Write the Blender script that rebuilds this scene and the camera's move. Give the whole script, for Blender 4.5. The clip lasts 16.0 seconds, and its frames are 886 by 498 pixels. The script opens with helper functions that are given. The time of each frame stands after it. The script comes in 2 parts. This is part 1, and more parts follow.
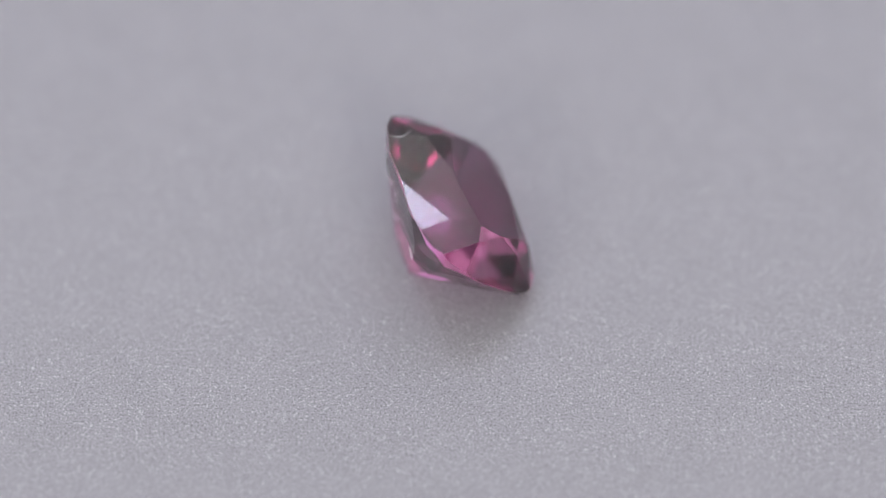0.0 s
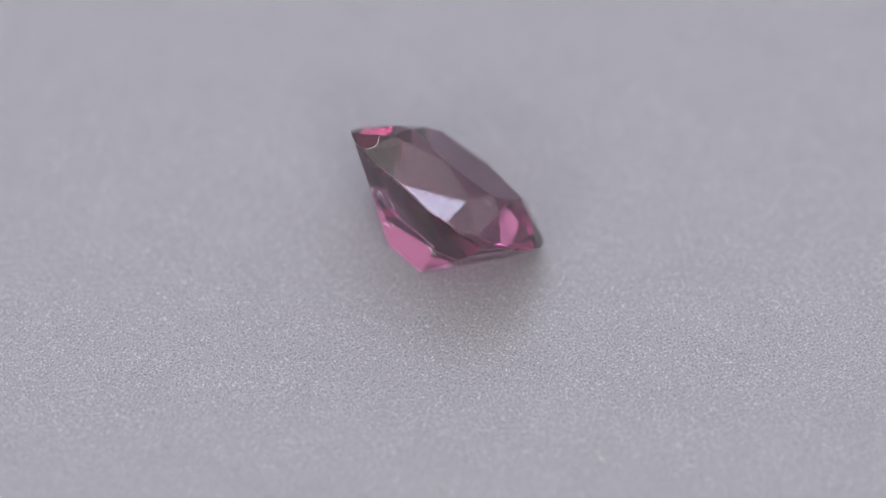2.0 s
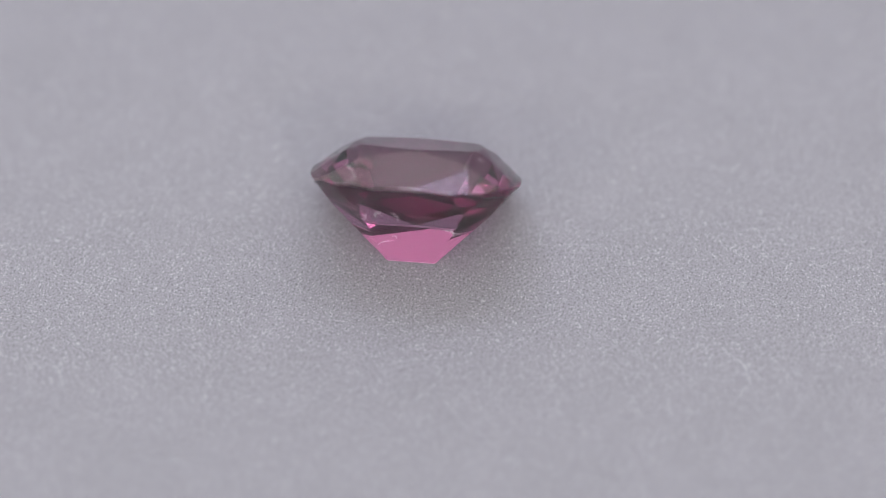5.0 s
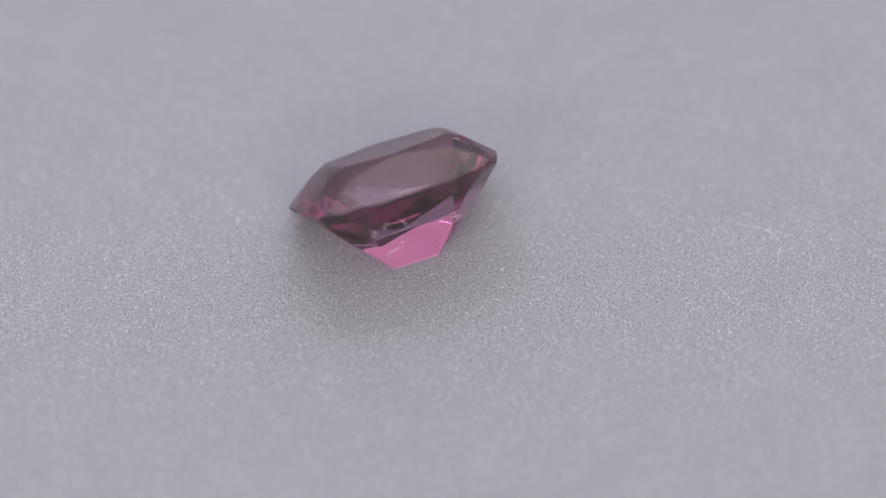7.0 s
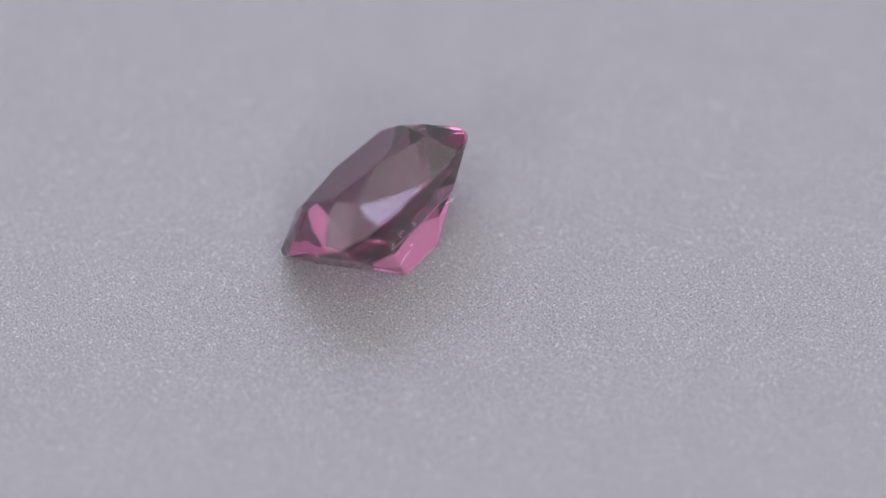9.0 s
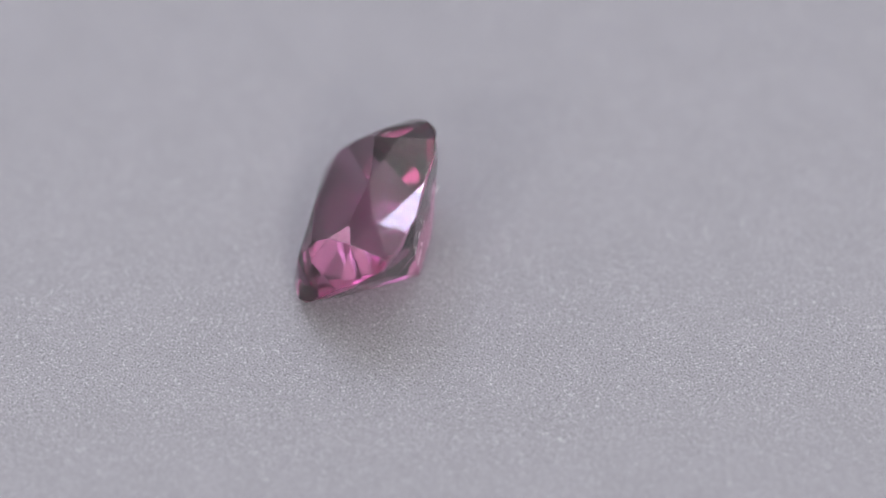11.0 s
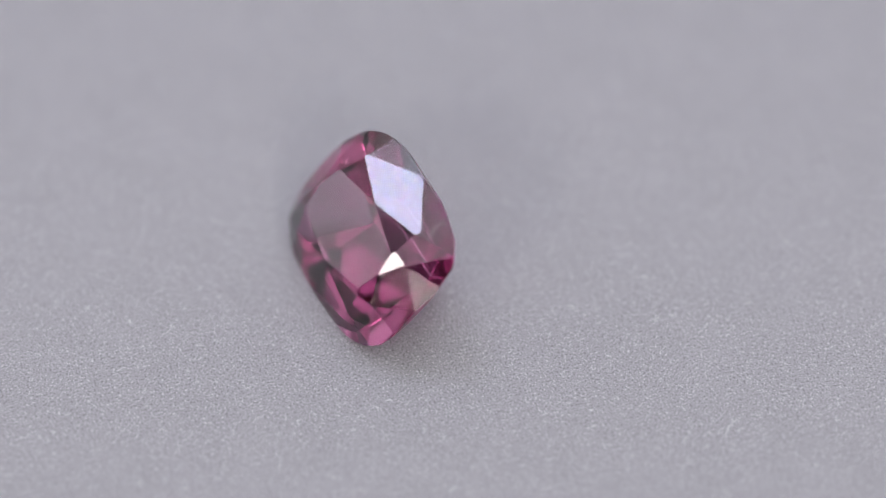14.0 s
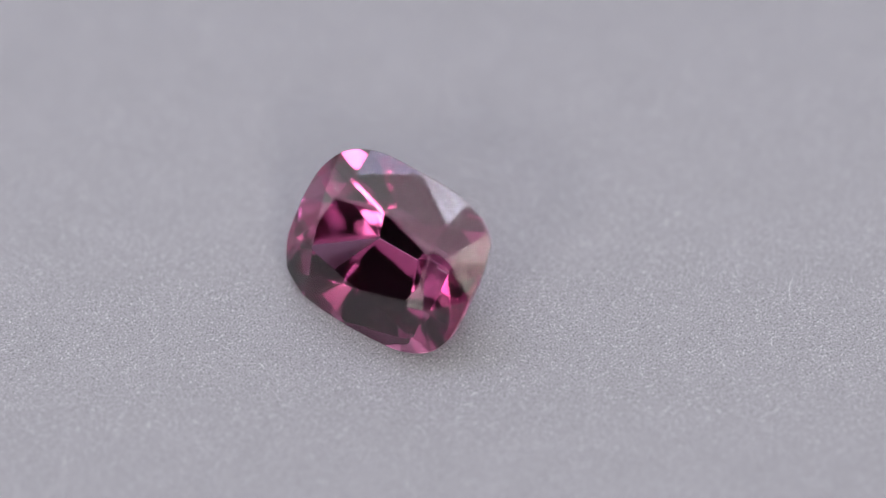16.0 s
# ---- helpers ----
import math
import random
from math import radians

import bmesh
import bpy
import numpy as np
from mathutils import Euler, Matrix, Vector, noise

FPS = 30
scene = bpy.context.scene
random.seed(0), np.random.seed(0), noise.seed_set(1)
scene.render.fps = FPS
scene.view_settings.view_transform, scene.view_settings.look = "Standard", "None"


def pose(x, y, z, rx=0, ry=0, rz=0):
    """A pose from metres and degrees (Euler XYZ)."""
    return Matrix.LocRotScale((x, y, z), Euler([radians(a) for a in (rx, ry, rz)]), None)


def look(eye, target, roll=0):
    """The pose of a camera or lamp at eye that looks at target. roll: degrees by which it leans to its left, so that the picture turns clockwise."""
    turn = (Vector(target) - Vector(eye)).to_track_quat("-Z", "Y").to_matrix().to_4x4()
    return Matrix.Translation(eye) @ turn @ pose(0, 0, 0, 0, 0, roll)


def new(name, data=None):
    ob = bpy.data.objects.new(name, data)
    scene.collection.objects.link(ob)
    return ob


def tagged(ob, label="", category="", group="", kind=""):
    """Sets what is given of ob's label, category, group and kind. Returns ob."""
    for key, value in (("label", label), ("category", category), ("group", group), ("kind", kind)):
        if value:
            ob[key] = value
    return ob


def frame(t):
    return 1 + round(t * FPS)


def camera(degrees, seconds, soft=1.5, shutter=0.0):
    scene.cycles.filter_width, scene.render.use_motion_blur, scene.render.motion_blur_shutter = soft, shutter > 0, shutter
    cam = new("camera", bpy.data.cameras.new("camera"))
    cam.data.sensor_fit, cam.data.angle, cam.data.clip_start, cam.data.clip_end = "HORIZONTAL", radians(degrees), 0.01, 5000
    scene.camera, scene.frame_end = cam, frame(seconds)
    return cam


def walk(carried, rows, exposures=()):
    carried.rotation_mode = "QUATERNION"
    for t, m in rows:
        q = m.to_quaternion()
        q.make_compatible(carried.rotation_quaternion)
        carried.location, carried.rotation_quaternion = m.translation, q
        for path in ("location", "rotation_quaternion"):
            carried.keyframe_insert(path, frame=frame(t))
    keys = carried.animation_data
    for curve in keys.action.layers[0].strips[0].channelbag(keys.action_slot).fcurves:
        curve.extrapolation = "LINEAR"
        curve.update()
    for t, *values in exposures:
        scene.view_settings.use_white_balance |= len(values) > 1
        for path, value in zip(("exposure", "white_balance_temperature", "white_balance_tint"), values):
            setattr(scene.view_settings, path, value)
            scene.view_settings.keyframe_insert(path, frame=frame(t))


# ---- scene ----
K = 1.926e-5            # metres per unit of the stone's plan
E_CAM = radians(54.055)  # how high the camera stands over the plate
DIST = 10841.6 * K
FOCUS = DIST - 0.0020


def rot_z(a):
    return Matrix.Rotation(a, 4, "Z")


def turn(t):
    """The plate's turn at t seconds, in radians."""
    return (0.239875 - 0.0001386 * (t - 8.0)) * t


# ---- camera ----
cam = camera(8.272, 16.0, soft=1.1)
cam.data.dof.use_dof = True
cam.data.dof.focus_distance = FOCUS
cam.data.dof.aperture_fstop = 17.0
EYE = Vector((0.0, -math.cos(E_CAM), math.sin(E_CAM))) * DIST
PITCH = E_CAM - math.atan2(7.02, 10841.6)
YAW = math.atan2(51.38, 10841.6)
WAY = Vector((-math.sin(-YAW), math.cos(PITCH) * math.cos(YAW), -math.sin(PITCH) * math.cos(YAW)))


def eye_at(back):
    """The camera slid back along its own line, in millimetres."""
    e = EYE - WAY * back * 0.001
    return look(e, e + WAY, -0.406)


walk(cam, [(0.0, eye_at(1.50)), (1.0, eye_at(1.38)), (1.5, eye_at(1.12)), (2.0, eye_at(0.50)), (2.5, eye_at(-0.10)), (3.0, eye_at(-0.62)),
           (3.5, eye_at(-0.90)), (4.2, eye_at(-1.00)), (6.3, eye_at(-1.05)), (8.2, eye_at(-1.05)), (10.3, eye_at(0.50)), (11.0, eye_at(0.70)),
           (12.0, eye_at(0.85)), (13.5, eye_at(0.80)), (14.5, eye_at(1.15)), (15.2, eye_at(0.85)), (16.0, eye_at(0.05))])

# ---- light ----
scene.cycles.max_bounces, scene.cycles.glossy_bounces = 24, 16
scene.cycles.transmission_bounces, scene.cycles.transparent_max_bounces = 24, 32
scene.view_settings.exposure = 0.0
world = bpy.data.worlds.new("world")
scene.world = world
world.use_nodes = True
world.node_tree.nodes["Background"].inputs["Color"].default_value = (0.5, 0.5, 0.54, 1)
world.node_tree.nodes["Background"].inputs["Strength"].default_value = 0.05


def sky_way(az, el):
    """The direction at az degrees from straight ahead (90: to the right) and el degrees up."""
    a, e = radians(az), radians(el)
    return Vector((math.sin(a) * math.cos(e), math.cos(a) * math.cos(e), math.sin(e)))


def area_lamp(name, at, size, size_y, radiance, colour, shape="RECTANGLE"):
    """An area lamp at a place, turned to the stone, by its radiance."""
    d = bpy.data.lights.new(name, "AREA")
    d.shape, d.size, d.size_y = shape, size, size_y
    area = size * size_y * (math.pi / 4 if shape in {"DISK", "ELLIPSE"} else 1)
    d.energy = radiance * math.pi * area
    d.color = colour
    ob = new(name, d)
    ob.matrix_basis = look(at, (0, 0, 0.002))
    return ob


def aimed(az, el, dist):
    return sky_way(az, el) * dist


area_lamp("overhead_softbox", Vector((0, 0.0, 0.50)), 0.70, 0.68, 0.94, (1.0, 0.98, 1.0))
area_lamp("side_softbox_left", Vector((-0.400, 0.080, 0.128)), 0.410, 0.25, 0.95, (1.0, 0.97, 1.0))
area_lamp("side_softbox_right", Vector((0.40, 0.13, 0.19)), 0.42, 0.34, 0.7, (1.0, 0.97, 1.0))
# added fill lamp in place of the lit back wall of the tent
area_lamp("lit_back_wall_fill", Vector((0, 0.41, 0.22)), 0.70, 0.40, 0.82, (1.0, 0.98, 0.96))
area_lamp("back_softbox_left", aimed(-24.5, 58.2, 0.42), 0.126, 0.050, 9.6, (0.66, 0.70, 1.0))
area_lamp("back_softbox_right", aimed(17, 58.4, 0.42), 0.106, 0.044, 8.5, (0.74, 0.77, 1.0))
area_lamp("back_panel_left", aimed(-27, 52, 0.45), 0.125, 0.071, 3.2, (0.72, 0.70, 1.0))
area_lamp("back_panel_middle", aimed(-13.5, 50, 0.45), 0.068, 0.060, 2.0, (0.74, 0.70, 1.0))
area_lamp("back_panel_right", aimed(21, 52, 0.45), 0.125, 0.056, 4.0, (0.74, 0.68, 1.0))
area_lamp("front_softbox_left", aimed(-157.5, 18.8, 0.37), 0.265, 0.028, 3.2, (1.0, 0.95, 0.89))
area_lamp("front_softbox_right", aimed(159.5, 34.3, 0.38), 0.180, 0.044, 4.0, (1.0, 0.95, 0.86))
area_lamp("front_softbox_right_low", aimed(162, 20.5, 0.38), 0.088, 0.022, 3.4, (1.0, 0.96, 0.86))
area_lamp("front_lamp_left", aimed(-140, 32.6, 0.35), 0.118, 0.056, 17.0, (1.0, 0.95, 0.91), "ELLIPSE")
area_lamp("front_lamp_right", aimed(160.5, 34.6, 0.35), 0.090, 0.046, 20.0, (1.0, 0.95, 0.89), "ELLIPSE")
area_lamp("front_lamp_right_high", aimed(148, 48.5, 0.36), 0.060, 0.050, 16.0, (1.0, 0.95, 0.92), "ELLIPSE")
area_lamp("front_softbox_middle", aimed(-155, 35, 0.36), 0.050, 0.046, 5.0, (1.0, 0.95, 0.90))
area_lamp("top_softbox", aimed(4, 67.0, 0.44), 0.060, 0.022, 9.0, (0.80, 0.84, 1.0))


# ---- materials ----
def material(name):
    m = bpy.data.materials.new(name)
    m.use_nodes = True
    n = m.node_tree.nodes
    return m, n, m.node_tree.links, n["Principled BSDF"]


def noise_node(n, l, coord, scale, detail=3.0, rough=0.6):
    t = n.new("ShaderNodeTexNoise")
    t.inputs["Scale"].default_value, t.inputs["Detail"].default_value, t.inputs["Roughness"].default_value = scale, detail, rough
    l.new(coord, t.inputs["Vector"])
    return t.outputs["Fac"]


def ramp(n, l, fac, lo, hi, a, b):
    r = n.new("ShaderNodeValToRGB")
    r.color_ramp.elements[0].position, r.color_ramp.elements[1].position = lo, hi
    r.color_ramp.elements[0].color, r.color_ramp.elements[1].color = (*a, 1), (*b, 1)
    l.new(fac, r.inputs["Fac"])
    return r.outputs["Color"]


def math_node(n, l, op, a, b=None):
    m = n.new("ShaderNodeMath")
    m.operation = op
    for i, v in enumerate((a, b)):
        if isinstance(v, (int, float)):
            m.inputs[i].default_value = v
        elif v is not None:
            l.new(v, m.inputs[i])
    return m.outputs["Value"]


def plate_material():
    """Frosted lavender-grey plate: fine winding bright and dark grains over a soft mottle."""
    m, n, l, p = material("frosted_plate")
    co = n.new("ShaderNodeTexCoord").outputs["Object"]
    mottle = noise_node(n, l, co, 500.0, 4.0)
    base = ramp(n, l, mottle, 0.3, 0.7, (0.2665, 0.2655, 0.2830), (0.2870, 0.2860, 0.3045))
    fine = noise_node(n, l, co, 19000.0, 2.0, 0.6)
    clump = noise_node(n, l, co, 5200.0, 3.0)
    # winding ridges of a coarse noise, broken up into short strokes
    ridge = math_node(n, l, "ABSOLUTE", math_node(n, l, "SUBTRACT", noise_node(n, l, co, 8500.0, 1.0, 0.5), 0.5))
    strokes = math_node(n, l, "MULTIPLY", ramp(n, l, ridge, 0.008, 0.036, (0.66, 0.66, 0.66), (0, 0, 0)), ramp(n, l, noise_node(n, l, co, 11000.0, 1.0), 0.48, 0.60, (0, 0, 0), (1, 1, 1)))
    grains = math_node(n, l, "MULTIPLY", ramp(n, l, fine, 0.54, 0.74, (0, 0, 0), (0.44, 0.44, 0.44)), ramp(n, l, clump, 0.36, 0.66, (0.45, 0.45, 0.45), (1, 1, 1)))
    lit = math_node(n, l, "MAXIMUM", grains, strokes)
    pits = ramp(n, l, noise_node(n, l, co, 13000.0, 1.0), 0.32, 0.50, (0.55, 0.55, 0.56), (1, 1, 1))
    dark = n.new("ShaderNodeMix")
    dark.data_type, dark.blend_type = "RGBA", "MULTIPLY"
    dark.inputs["Factor"].default_value = 1.0
    l.new(base, dark.inputs["A"])
    l.new(pits, dark.inputs["B"])
    mix = n.new("ShaderNodeMix")
    mix.data_type = "RGBA"
    l.new(lit, mix.inputs["Factor"])
    l.new(dark.outputs["Result"], mix.inputs["A"])
    mix.inputs["B"].default_value = (0.66, 0.665, 0.69, 1)
    l.new(mix.outputs["Result"], p.inputs["Base Color"])
    p.inputs["Roughness"].default_value = 0.55
    bump = n.new("ShaderNodeBump")
    bump.inputs["Strength"].default_value = 0.7
    bump.inputs["Distance"].default_value = 0.00003
    l.new(fine, bump.inputs["Height"])
    l.new(bump.outputs["Normal"], p.inputs["Normal"])
    return m


def stone_material(name, rough):
    """The clear polish of the gem."""
    m, n, l, p = material(name)
    n.remove(p)
    glass = n.new("ShaderNodeBsdfGlass")
    glass.inputs["IOR"].default_value = IOR
    glass.inputs["Roughness"].default_value = rough
    glass.inputs["Color"].default_value = (1, 1, 1, 1)
    l.new(glass.outputs["BSDF"], n["Material Output"].inputs["Surface"])
    return m


def body_material():
    """The purplish-pink colour of the gem's body: light loses green and blue on each way through it."""
    m, n, l, p = material("gem_body")
    n.remove(p)
    tint = n.new("ShaderNodeBsdfTransparent")
    tint.inputs["Color"].default_value = (0.790, 0.588, 0.704, 1)
    l.new(tint.outputs["BSDF"], n["Material Output"].inputs["Surface"])
    return m


def plain_material(name, a, b, scale, rough):
    m, n, l, p = material(name)
    co = n.new("ShaderNodeTexCoord").outputs["Object"]
    l.new(ramp(n, l, noise_node(n, l, co, scale), 0.3, 0.7, a, b), p.inputs["Base Color"])
    p.inputs["Roughness"].default_value = rough
    return m


IOR = 1.76
PLATE = plate_material()
STONE = stone_material("gem_polish", 0.0)
GIRDLE_FINISH = stone_material("gem_girdle", 0.45)
BODY = body_material()
TENT = plain_material("white_fabric", (0.74, 0.74, 0.76), (0.80, 0.80, 0.82), 60, 0.9)
DARK = plain_material("black_cloth", (0.010, 0.009, 0.010), (0.018, 0.016, 0.018), 80, 0.9)
TABLE = plain_material("grey_laminate", (0.30, 0.30, 0.32), (0.35, 0.35, 0.37), 40, 0.5)
FIBRE = plain_material("white_lint", (0.60, 0.60, 0.62), (0.76, 0.76, 0.78), 3000, 0.8)


# ---- mesh helpers ----
def mesh_of(name, bm, mat):
    me = bpy.data.meshes.new(name)
    bm.to_mesh(me)
    bm.free()
    me.materials.append(mat)
    return me


def part(name, bm, mat, parent, label=""):
    ob = new(name, mesh_of(name, bm, mat))
    ob.parent = parent
    return tagged(ob, label)


def box(x0, x1, y0, y1, z0, z1, bevel=0.0):
    bm = bmesh.new()
    bmesh.ops.create_cube(bm, size=1)
    for v in bm.verts:
        v.co = Vector(((x0 + x1) / 2 + v.co.x * (x1 - x0), (y0 + y1) / 2 + v.co.y * (y1 - y0), (z0 + z1) / 2 + v.co.z * (z1 - z0)))
    if bevel:
        bmesh.ops.bevel(bm, geom=bm.edges[:], offset=bevel, segments=2, affect="EDGES", profile=0.5)
    return bm


# ---- the place ----
def structure(name, bm, mat, label, category):
    return tagged(new(name, mesh_of(name, bm, mat)), label, category, kind="structure")


W, H, TH = 0.42, 0.62, 0.01
structure("table_top", box(-W, W, -W, W, -0.035, -0.012), TABLE, "grey laminate table under the turning plate", "table top")
structure("wall_north", box(-W, W, W, W + TH, -0.012, H), TENT, "plain white fabric wall of the light tent", "wall")
structure("wall_west", box(-W - TH, -W, -0.08, W, -0.012, H), TENT, "plain white fabric wall of the light tent", "wall")
structure("wall_east", box(W, W + TH, -0.10, W, -0.012, H), TENT, "plain white fabric wall of the light tent", "wall")
# unseen black cloths, added to keep the gem's reflections dark on the lens side
structure("black_flag_southwest", box(-W - TH, -W, -W, -0.08, -0.012, H), DARK, "unseen black cloth beside the lens, added to darken the gem's reflections", "wall")
structure("black_flag_southeast", box(W, W + TH, -W, -0.10, -0.012, H), DARK, "unseen black cloth beside the lens, added to darken the gem's reflections", "wall")
structure("wall_south", box(-W, W, -W - TH, -W, -0.012, 0.12), TENT, "plain white fabric wall of the light tent", "wall")
# unseen black cloth, added so facets turned to the front mirror darkness
structure("backdrop", box(-W, W, -W - TH, -W, 0.12, H), DARK, "unseen black cloth behind the lens, added to darken the gem's reflections", "backdrop")
structure("ceiling", box(-W, W, -W, W, H, H + TH), TENT, "plain white fabric ceiling of the light tent", "ceiling")
# added board that the gem mirrors as the dark lens; it also blocks light
structure("backdrop", box(-0.06, 0.06, -0.149, -0.145, 0.135, 0.228), DARK, "unseen black board added in place of the dark camera lens", "backdrop")


def lathe(rings, seg):
    """A closed round body from rings of radius and height, top first."""
    bm = bmesh.new()
    loops = [[bm.verts.new((rad * math.cos(2 * math.pi * i / seg), rad * math.sin(2 * math.pi * i / seg), z)) for i in range(seg)] for rad, z in rings]
    for a, b in zip(loops, loops[1:]):
        for i in range(seg):
            bm.faces.new((a[i], b[i], b[(i + 1) % seg], a[(i + 1) % seg]))
    return bm, loops


def build_turntable():
    """A frosted round sheet, its top at z = 0, set in a rounded rim."""
    bm, loops = lathe([(0.105, 0.0), (0.105, -0.012)], 96)
    bm.faces.new(loops[0])
    bm.faces.new(loops[-1][::-1])
    ob = new("turntable", mesh_of("turntable", bm, PLATE))
    bm, loops = lathe([(0.1055, 0.0), (0.109, -0.0008), (0.110, -0.003), (0.110, -0.011), (0.109, -0.012), (0.1055, -0.012), (0.1055, 0.0)], 96)
    part("rim", bm, TABLE, ob, "plain grey rounded rim")
    return tagged(ob, "frosted lavender-grey round plate, turning slowly", "turntable")


# ---- the stone ----
A, B, POWER, GIRDLE = 181.7, 152.6, 3.25, 3.0
CROWN, DEPTH, KEEL = 58.5, 152.6, 42.0


def outline(a):
    """A point of the cushion-shaped outline at the angle a."""
    c, s = math.cos(a), math.sin(a)
    r = (abs(c / A) ** POWER + abs(s / B) ** POWER) ** (-1 / POWER)
    r *= 1 + 0.028 * math.exp(-((a - 0.62) / 0.42) ** 2)  # one corner was left fuller
    r *= 1 - 0.018 * math.exp(-((a - 2.55) / 0.30) ** 2) + 0.020 * math.exp(-((a - 3.20) / 0.30) ** 2)
    r *= 1 + 0.010 * math.exp(-((a - 5.66) / 0.30) ** 2)
    return Vector((r * c, r * s, 0))


def cut(bm, co, no):
    """Grind one flat facet."""
    co = Vector(co) - Vector(no) * SKIN[0]
    geom = bm.verts[:] + bm.edges[:] + bm.faces[:]
    res = bmesh.ops.bisect_plane(bm, geom=geom, dist=1e-3, plane_co=co, plane_no=no, clear_outer=True)
    edges = [e for e in res["geom_cut"] if isinstance(e, bmesh.types.BMEdge)]
    if len(edges) > 2:
        bmesh.ops.edgeloop_fill(bm, edges=edges)


def plane(a, b, c, sign):
    """The facet through three points, its normal to the given side."""
    a, b, c = Vector(a), Vector(b), Vector(c)
    no = (b - a).cross(c - a).normalized()
    if no.z * sign < 0:
        no = -no
    return a, no


SKIN = [0.0]  # how far inside the polished surface the facets lie


def grind_stone(inset):
    """A cushion brilliant, ground facet by facet: table, eight mains, stars, upper halves, and the pavilion with a short keel."""
    SKIN[0] = inset
    bm = bmesh.new()
    seg = 120
    lo = [bm.verts.new(outline(2 * math.pi * i / seg) * (1 - inset / B) - Vector((0, 0, 230))) for i in range(seg)]
    hi = [bm.verts.new(outline(2 * math.pi * i / seg) * (1 - inset / B) + Vector((0, 0, 120))) for i in range(seg)]
    for i in range(seg):
        bm.faces.new((lo[i], lo[(i + 1) % seg], hi[(i + 1) % seg], hi[i]))
    bm.faces.new(hi)
    bm.faces.new(lo[::-1])
    g, h = GIRDLE, CROWN
    cut(bm, Vector((0, 0, h)), Vector((0, 0, 1)))
    for su in (1, -1):
        # the two ends differ: the table stops shorter at one, and its end facet lies flatter
        end, foot = ((106.0, 0, h), 187.0) if su > 0 else ((-117.0, 0, h), -A)
        cut(bm, *plane((foot, 0, g), end, (foot, 10, g), 1))
        cut(bm, *plane((su * A, 0, -g), (su * KEEL, 0, -DEPTH), (su * A, 10, -g), -1))
        for sv in (1, -1):
            gg, pp = (0, sv * B, g), (su * 155.8, sv * 115.4, g)
            kk, qq = (su * 95.3, sv * 98.6, 41.0), (su * 178.1, sv * 61.6, g)
            ss = (su * 104.0, sv * 143.4, g)
            if su > 0:
                mm, ww, r1 = (95.5, sv * 46.0, h), (127.5, sv * 50.0, 44.0), (186.5, -3.0, g)
                if sv > 0:  # the fuller corner
                    pp, qq = (160.0, 118.0, g), (179.5, 62.0, g)
            else:
                mm, ww, r1 = (-105.8, sv * 50.1, h), (-134.0, sv * 50.0, 43.5), (-A, -1.0, g)
                if sv > 0:
                    ss = (-104.0, 139.8, g)
            cut(bm, *plane(pp, kk, ww, 1))
            cut(bm, *plane(gg, kk, ss, 1))
            cut(bm, *plane(pp, kk, ss, 1))
            cut(bm, *plane(pp, ww, qq, 1))
            cut(bm, *plane(r1, ww, qq, 1))
            cut(bm, *plane((0, sv * 71.7, h), mm, kk, 1))
            cut(bm, *plane(end, mm, ww, 1))
            # pavilion
            ax = Vector((su * 0.66, sv * 0.75, 0))
            cr = Vector((-ax.y, ax.x, 0))
            c0 = Vector((su * 155.8, sv * 115.4, -g))
            cut(bm, *plane(c0, c0 + cr, (su * KEEL, 0, -DEPTH), -1))
            for (qx, qy), steep in (((su * 104.0, sv * 143.4), 51.0), ((su * 178.1, sv * 61.6), 51.0)):
                q = Vector((qx, qy, -g * 0.6))
                d = Vector((qx / A ** 2 * abs(qx / A) ** 1.25, qy / B ** 2 * abs(qy / B) ** 1.25, 0)).normalized()
                cut(bm, q, (d * math.sin(radians(steep)) + Vector((0, 0, -math.cos(radians(steep))))).normalized())
    for sv in (1, -1):
        cut(bm, *plane((0, sv * B, g), (0, sv * 71.7, h), (10, sv * B, g), 1))
        cut(bm, *plane((0, sv * B, -g), (0, 0, -DEPTH), (10, sv * B, -g), -1))
    bmesh.ops.recalc_face_normals(bm, faces=bm.faces)
    bmesh.ops.scale(bm, vec=(K, K, K), verts=bm.verts)
    return bm


def build_stone():
    bm = grind_stone(0.0)
    edges = [e for e in bm.edges if e.calc_length() > 18 * K]
    bmesh.ops.bevel(bm, geom=edges, offset=0.8 * K, segments=1, affect="EDGES", profile=0.5)
    bm.normal_update()
    for f in bm.faces:
        if abs(f.normal.z) < 0.15:
            f.material_index = 1
    ob = new("gemstone", mesh_of("gemstone", bm, STONE))
    ob.data.materials.append(GIRDLE_FINISH)
    part("body", grind_stone(1.5), BODY, ob, "deep purplish-pink body of the gem")
    return tagged(ob, "purplish-pink transparent cushion-cut gem lying tilted on its lower facet", "gemstone")


AZ, TAU, TWIST = radians(15.29), radians(44.72), radians(-0.275)


def stone_rest():
    """The stone's pose on the plate before it turns: tilted onto one long pavilion facet."""
    h = Vector((math.cos(AZ), math.sin(AZ), 0))
    u = Vector((-h.y, h.x, 0))
    n = h * math.sin(TAU) + Vector((0, 0, math.cos(TAU)))
    v = n.cross(u)
    c, s = math.cos(TWIST), math.sin(TWIST)
    u, v = u * c + v * s, v * c - u * s
    m = Matrix((u, v, n)).transposed().to_4x4()
    m.translation = Vector((83.1, 25.6, 109.4)) * K
    return m


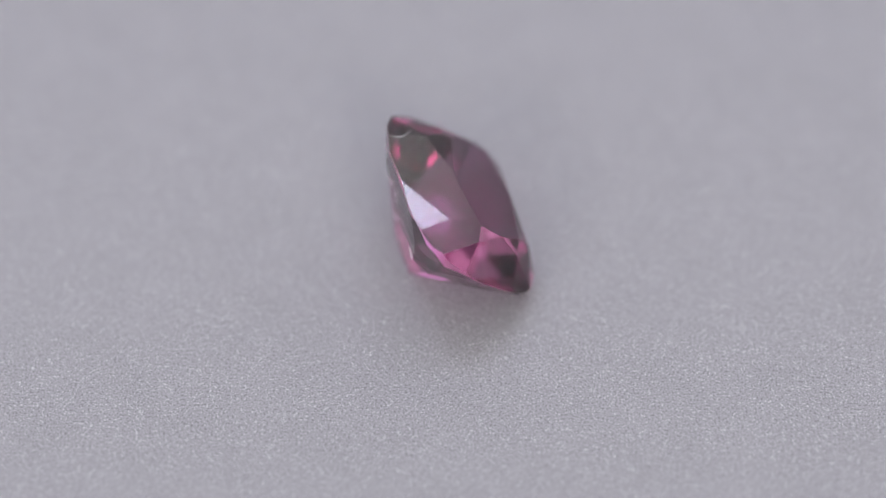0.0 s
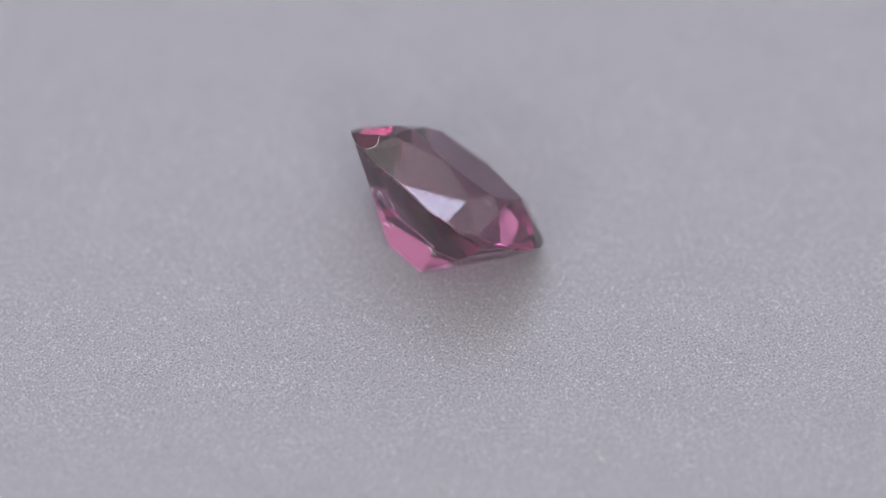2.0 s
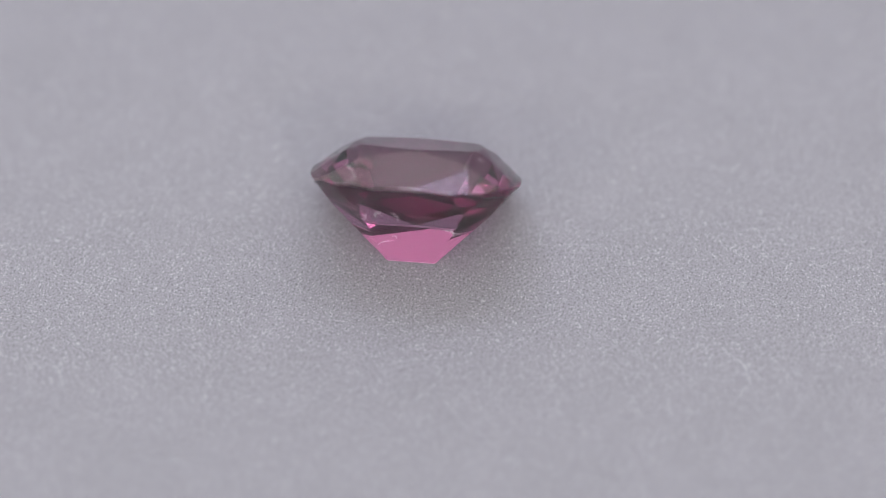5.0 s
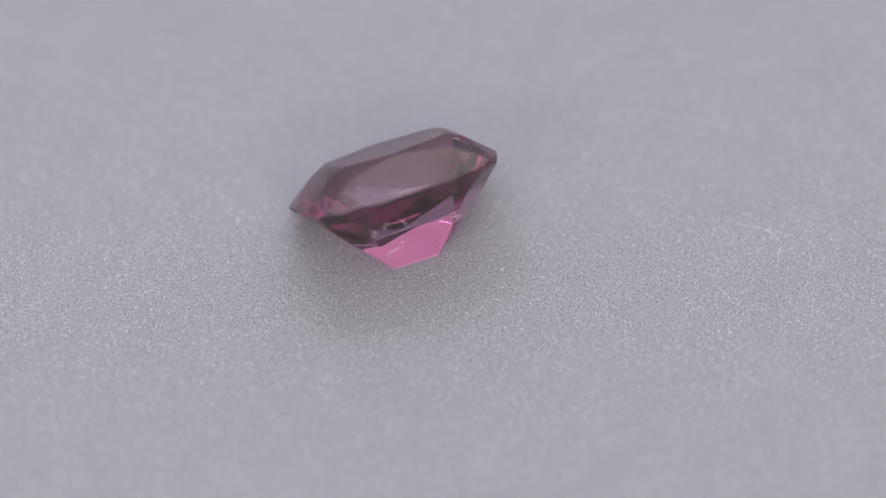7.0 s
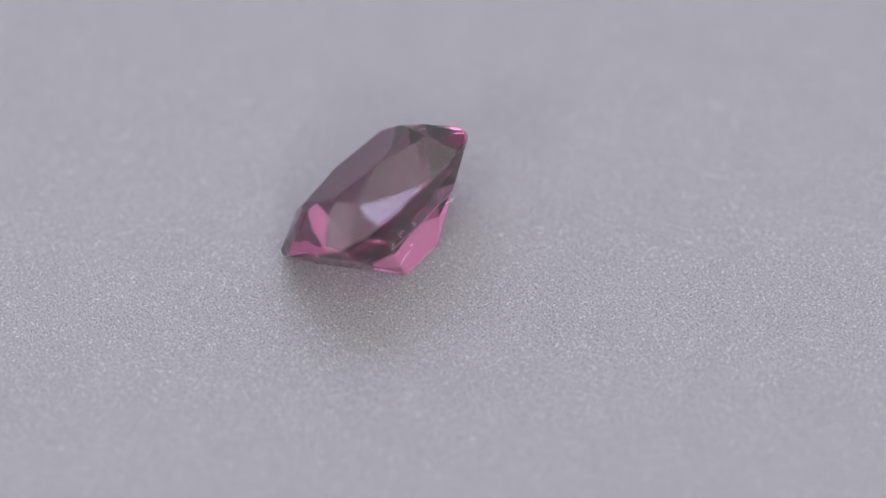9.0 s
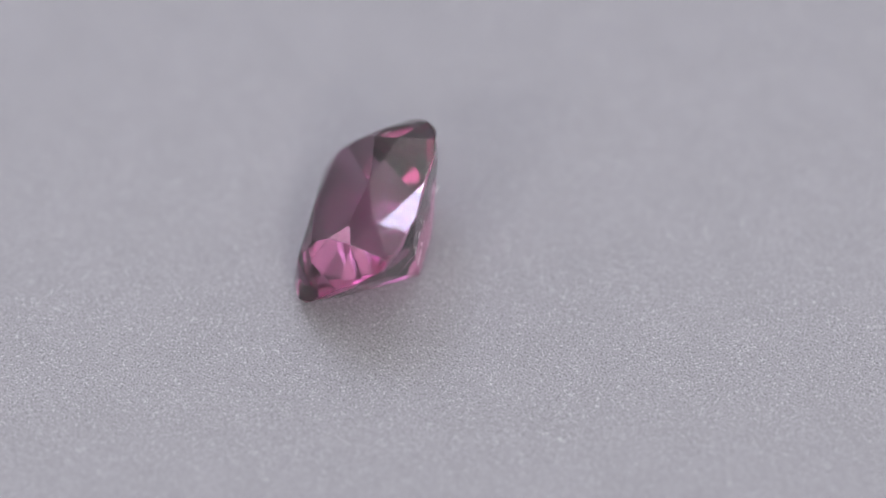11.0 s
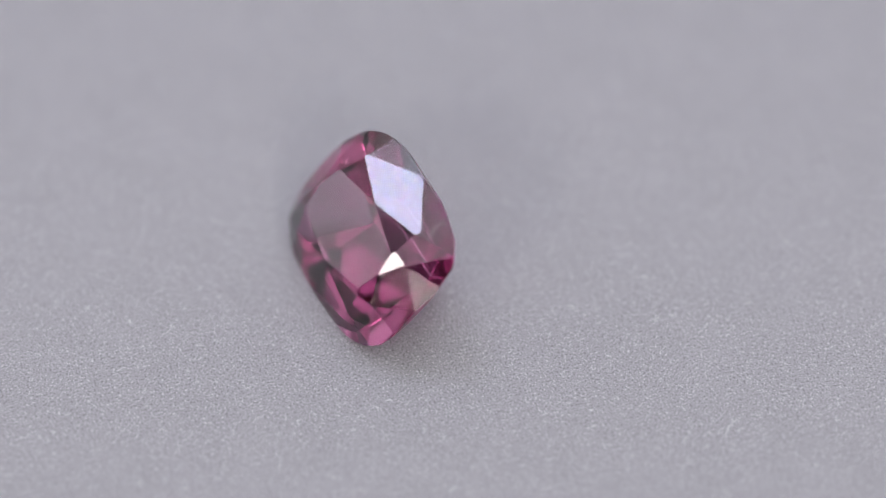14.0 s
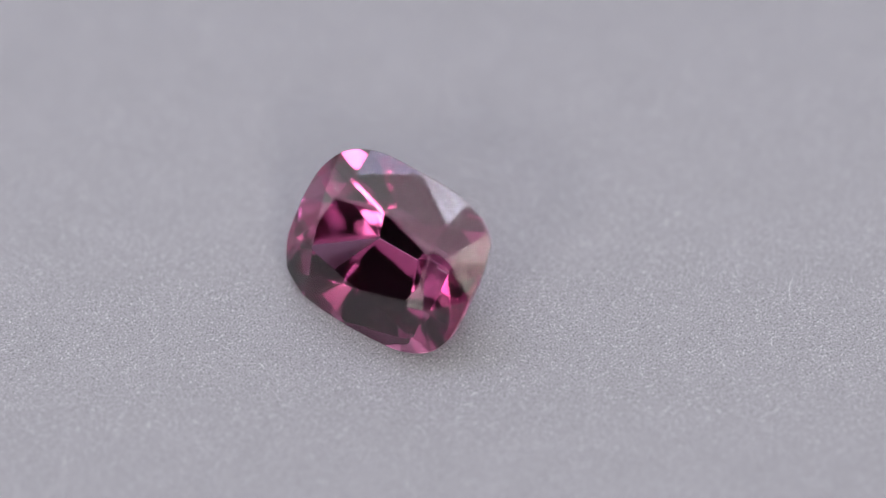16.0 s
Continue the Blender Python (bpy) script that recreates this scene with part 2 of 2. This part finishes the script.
def strand(bm, pts, radius):
    """A thin three-sided thread along the points."""
    rings = []
    for i, p in enumerate(pts):
        d = (pts[min(i + 1, len(pts) - 1)] - pts[max(i - 1, 0)]).normalized()
        a = d.orthogonal().normalized()
        b = d.cross(a)
        r = radius * (0.5 if i in (0, len(pts) - 1) else 1.0)
        rings.append([bm.verts.new(p + (a * math.cos(q) + b * math.sin(q)) * r) for q in (0.0, 2.094, 4.189)])
    for a, b in zip(rings, rings[1:]):
        for i in range(3):
            bm.faces.new((a[i], a[(i + 1) % 3], b[(i + 1) % 3], b[i]))
    bm.faces.new(rings[0][::-1])
    bm.faces.new(rings[-1])


def build_lint():
    """Short curled lint threads scattered on the plate, and a few long ones."""
    rng = random.Random(7)
    bm = bmesh.new()
    for i in range(6500):
        r, a = 0.019 * math.sqrt(rng.random()), rng.uniform(0, 2 * math.pi)
        length = rng.uniform(0.00006, 0.00022) if rng.random() < 0.93 else rng.uniform(0.0003, 0.0006)
        if (Vector((r * math.cos(a), r * math.sin(a))) - Vector((83.1, 25.6)) * K).length < 0.0044 and rng.random() < 0.85:
            continue  # little lint lies under the stone
        at, way, bend = Vector((r * math.cos(a), r * math.sin(a), 0.000006)), rng.uniform(0, 2 * math.pi), rng.uniform(-1.1, 1.1)
        pts = []
        for k in range(5):
            pts.append(at + Vector((0, 0, math.sin(k / 4 * math.pi) * length * 0.12)))
            at = at + Vector((math.cos(way), math.sin(way), 0)) * length / 4
            way += bend / 2
        strand(bm, pts, rng.uniform(0.0000026, 0.0000055))
    # the long threads: place, heading, length, in units of the stone's plan
    for x, y, way, length, bend in ((-60, -645, 0.45, 95, 0.7), (-188, -557, 1.2, 55, -0.8), (-67, -647, 2.4, 40, 0.5), (-482, 470, 0.3, 60, 0.6)):
        at, pts = Vector((x, y, 0.6)) * K, []
        for k in range(9):
            pts.append(at + Vector((0, 0, math.sin(k / 8 * math.pi) * 3 * K)))
            at = at + Vector((math.cos(way), math.sin(way), 0)) * length * K / 8
            way += bend / 4 * (1 if k < 5 else -1.5)
        strand(bm, pts, 0.000007)
    ob = new("lint", mesh_of("lint", bm, FIBRE))
    return tagged(ob, "fine pale lint threads strewn over the frosted plate", "lint", kind="stuff")


def hair(stone, pts, radius, label):
    """A fine hair clinging to a facet, its points in the stone's own units."""
    bm = bmesh.new()
    strand(bm, [Vector(p) * K for p in pts], radius * K)
    return part("dust_fibre", bm, FIBRE, stone, label)


def dust_on_stone(stone):
    label = "tiny pale hair clinging to a facet"
    hair(stone, [(-119, 68, 43.5), (-116, 62, 46.5), (-112, 61, 48.0), (-110, 65, 47.0), (-106, 66, 48.5)], 0.55, label)
    hair(stone, [(114.5, 108.5, 27.8), (106.0, 118.0, 22.5), (100.5, 126, 18.2), (99.2, 134.3, 12.4), (103, 140, 8.2), (109.7, 143.0, 3.4)], 0.65, label)
    hair(stone, [(83, 96, -60.5), (78, 98, -58.5), (76, 92, -64.5), (80, 90, -66.5), (84, 88, -68.5)], 0.6, label)
    hair(stone, [(33, 108, -50.0), (25, 103, -55.0), (20, 97, -61.0), (24, 92, -66.0)], 0.5, label)
    hair(stone, [(58, 96, -62.0), (62, 102, -56.0), (58, 107, -51.0), (52, 106, -52.0), (49, 101, -57.0)], 0.6, label)
    hair(stone, [(-62, 80, -79.0), (-74, 77, -82.0), (-86, 74, -85.0)], 0.85, label)
    hair(stone, [(-72, 85, -74.0), (-74, 77, -82.0), (-78, 68, -91.0)], 0.85, label)
    hair(stone, [(57.6, 35.2, -119.0), (49.7, 41.3, -113.0), (40.1, 43.9, -110.4), (30.6, 45.4, -109.0)], 0.6, label)
    hair(stone, [(32.6, 55.2, -99.3), (26.6, 56.0, -98.6), (24.5, 49.8, -104.7)], 0.6, label)
    rng = random.Random(3)
    for x, y, z in ((57.5, 135.3, 13.8), (50, 137, 13.0), (37.8, 138.4, 12.7), (62, 131, 16.0), (5.4, 109.8, 32.9), (-28, -19.5, 58.9)):
        bm = bmesh.new()
        bmesh.ops.create_icosphere(bm, subdivisions=1, radius=rng.uniform(0.5, 1.0) * K)
        for v in bm.verts:
            v.co = v.co * rng.uniform(0.7, 1.3) + Vector((x, y, z)) * K
        part("dust_speck", bm, FIBRE, stone, "tiny white dust speck")


turntable = build_turntable()
gemstone = build_stone()
dust_on_stone(gemstone)
lint = build_lint()
REST = stone_rest()


def motions():
    times = [0.5 * i for i in range(33)]
    walk(turntable, [(t, rot_z(turn(t))) for t in times])
    walk(lint, [(t, rot_z(turn(t))) for t in times])
    walk(gemstone, [(t, rot_z(turn(t)) @ REST) for t in times])


motions()
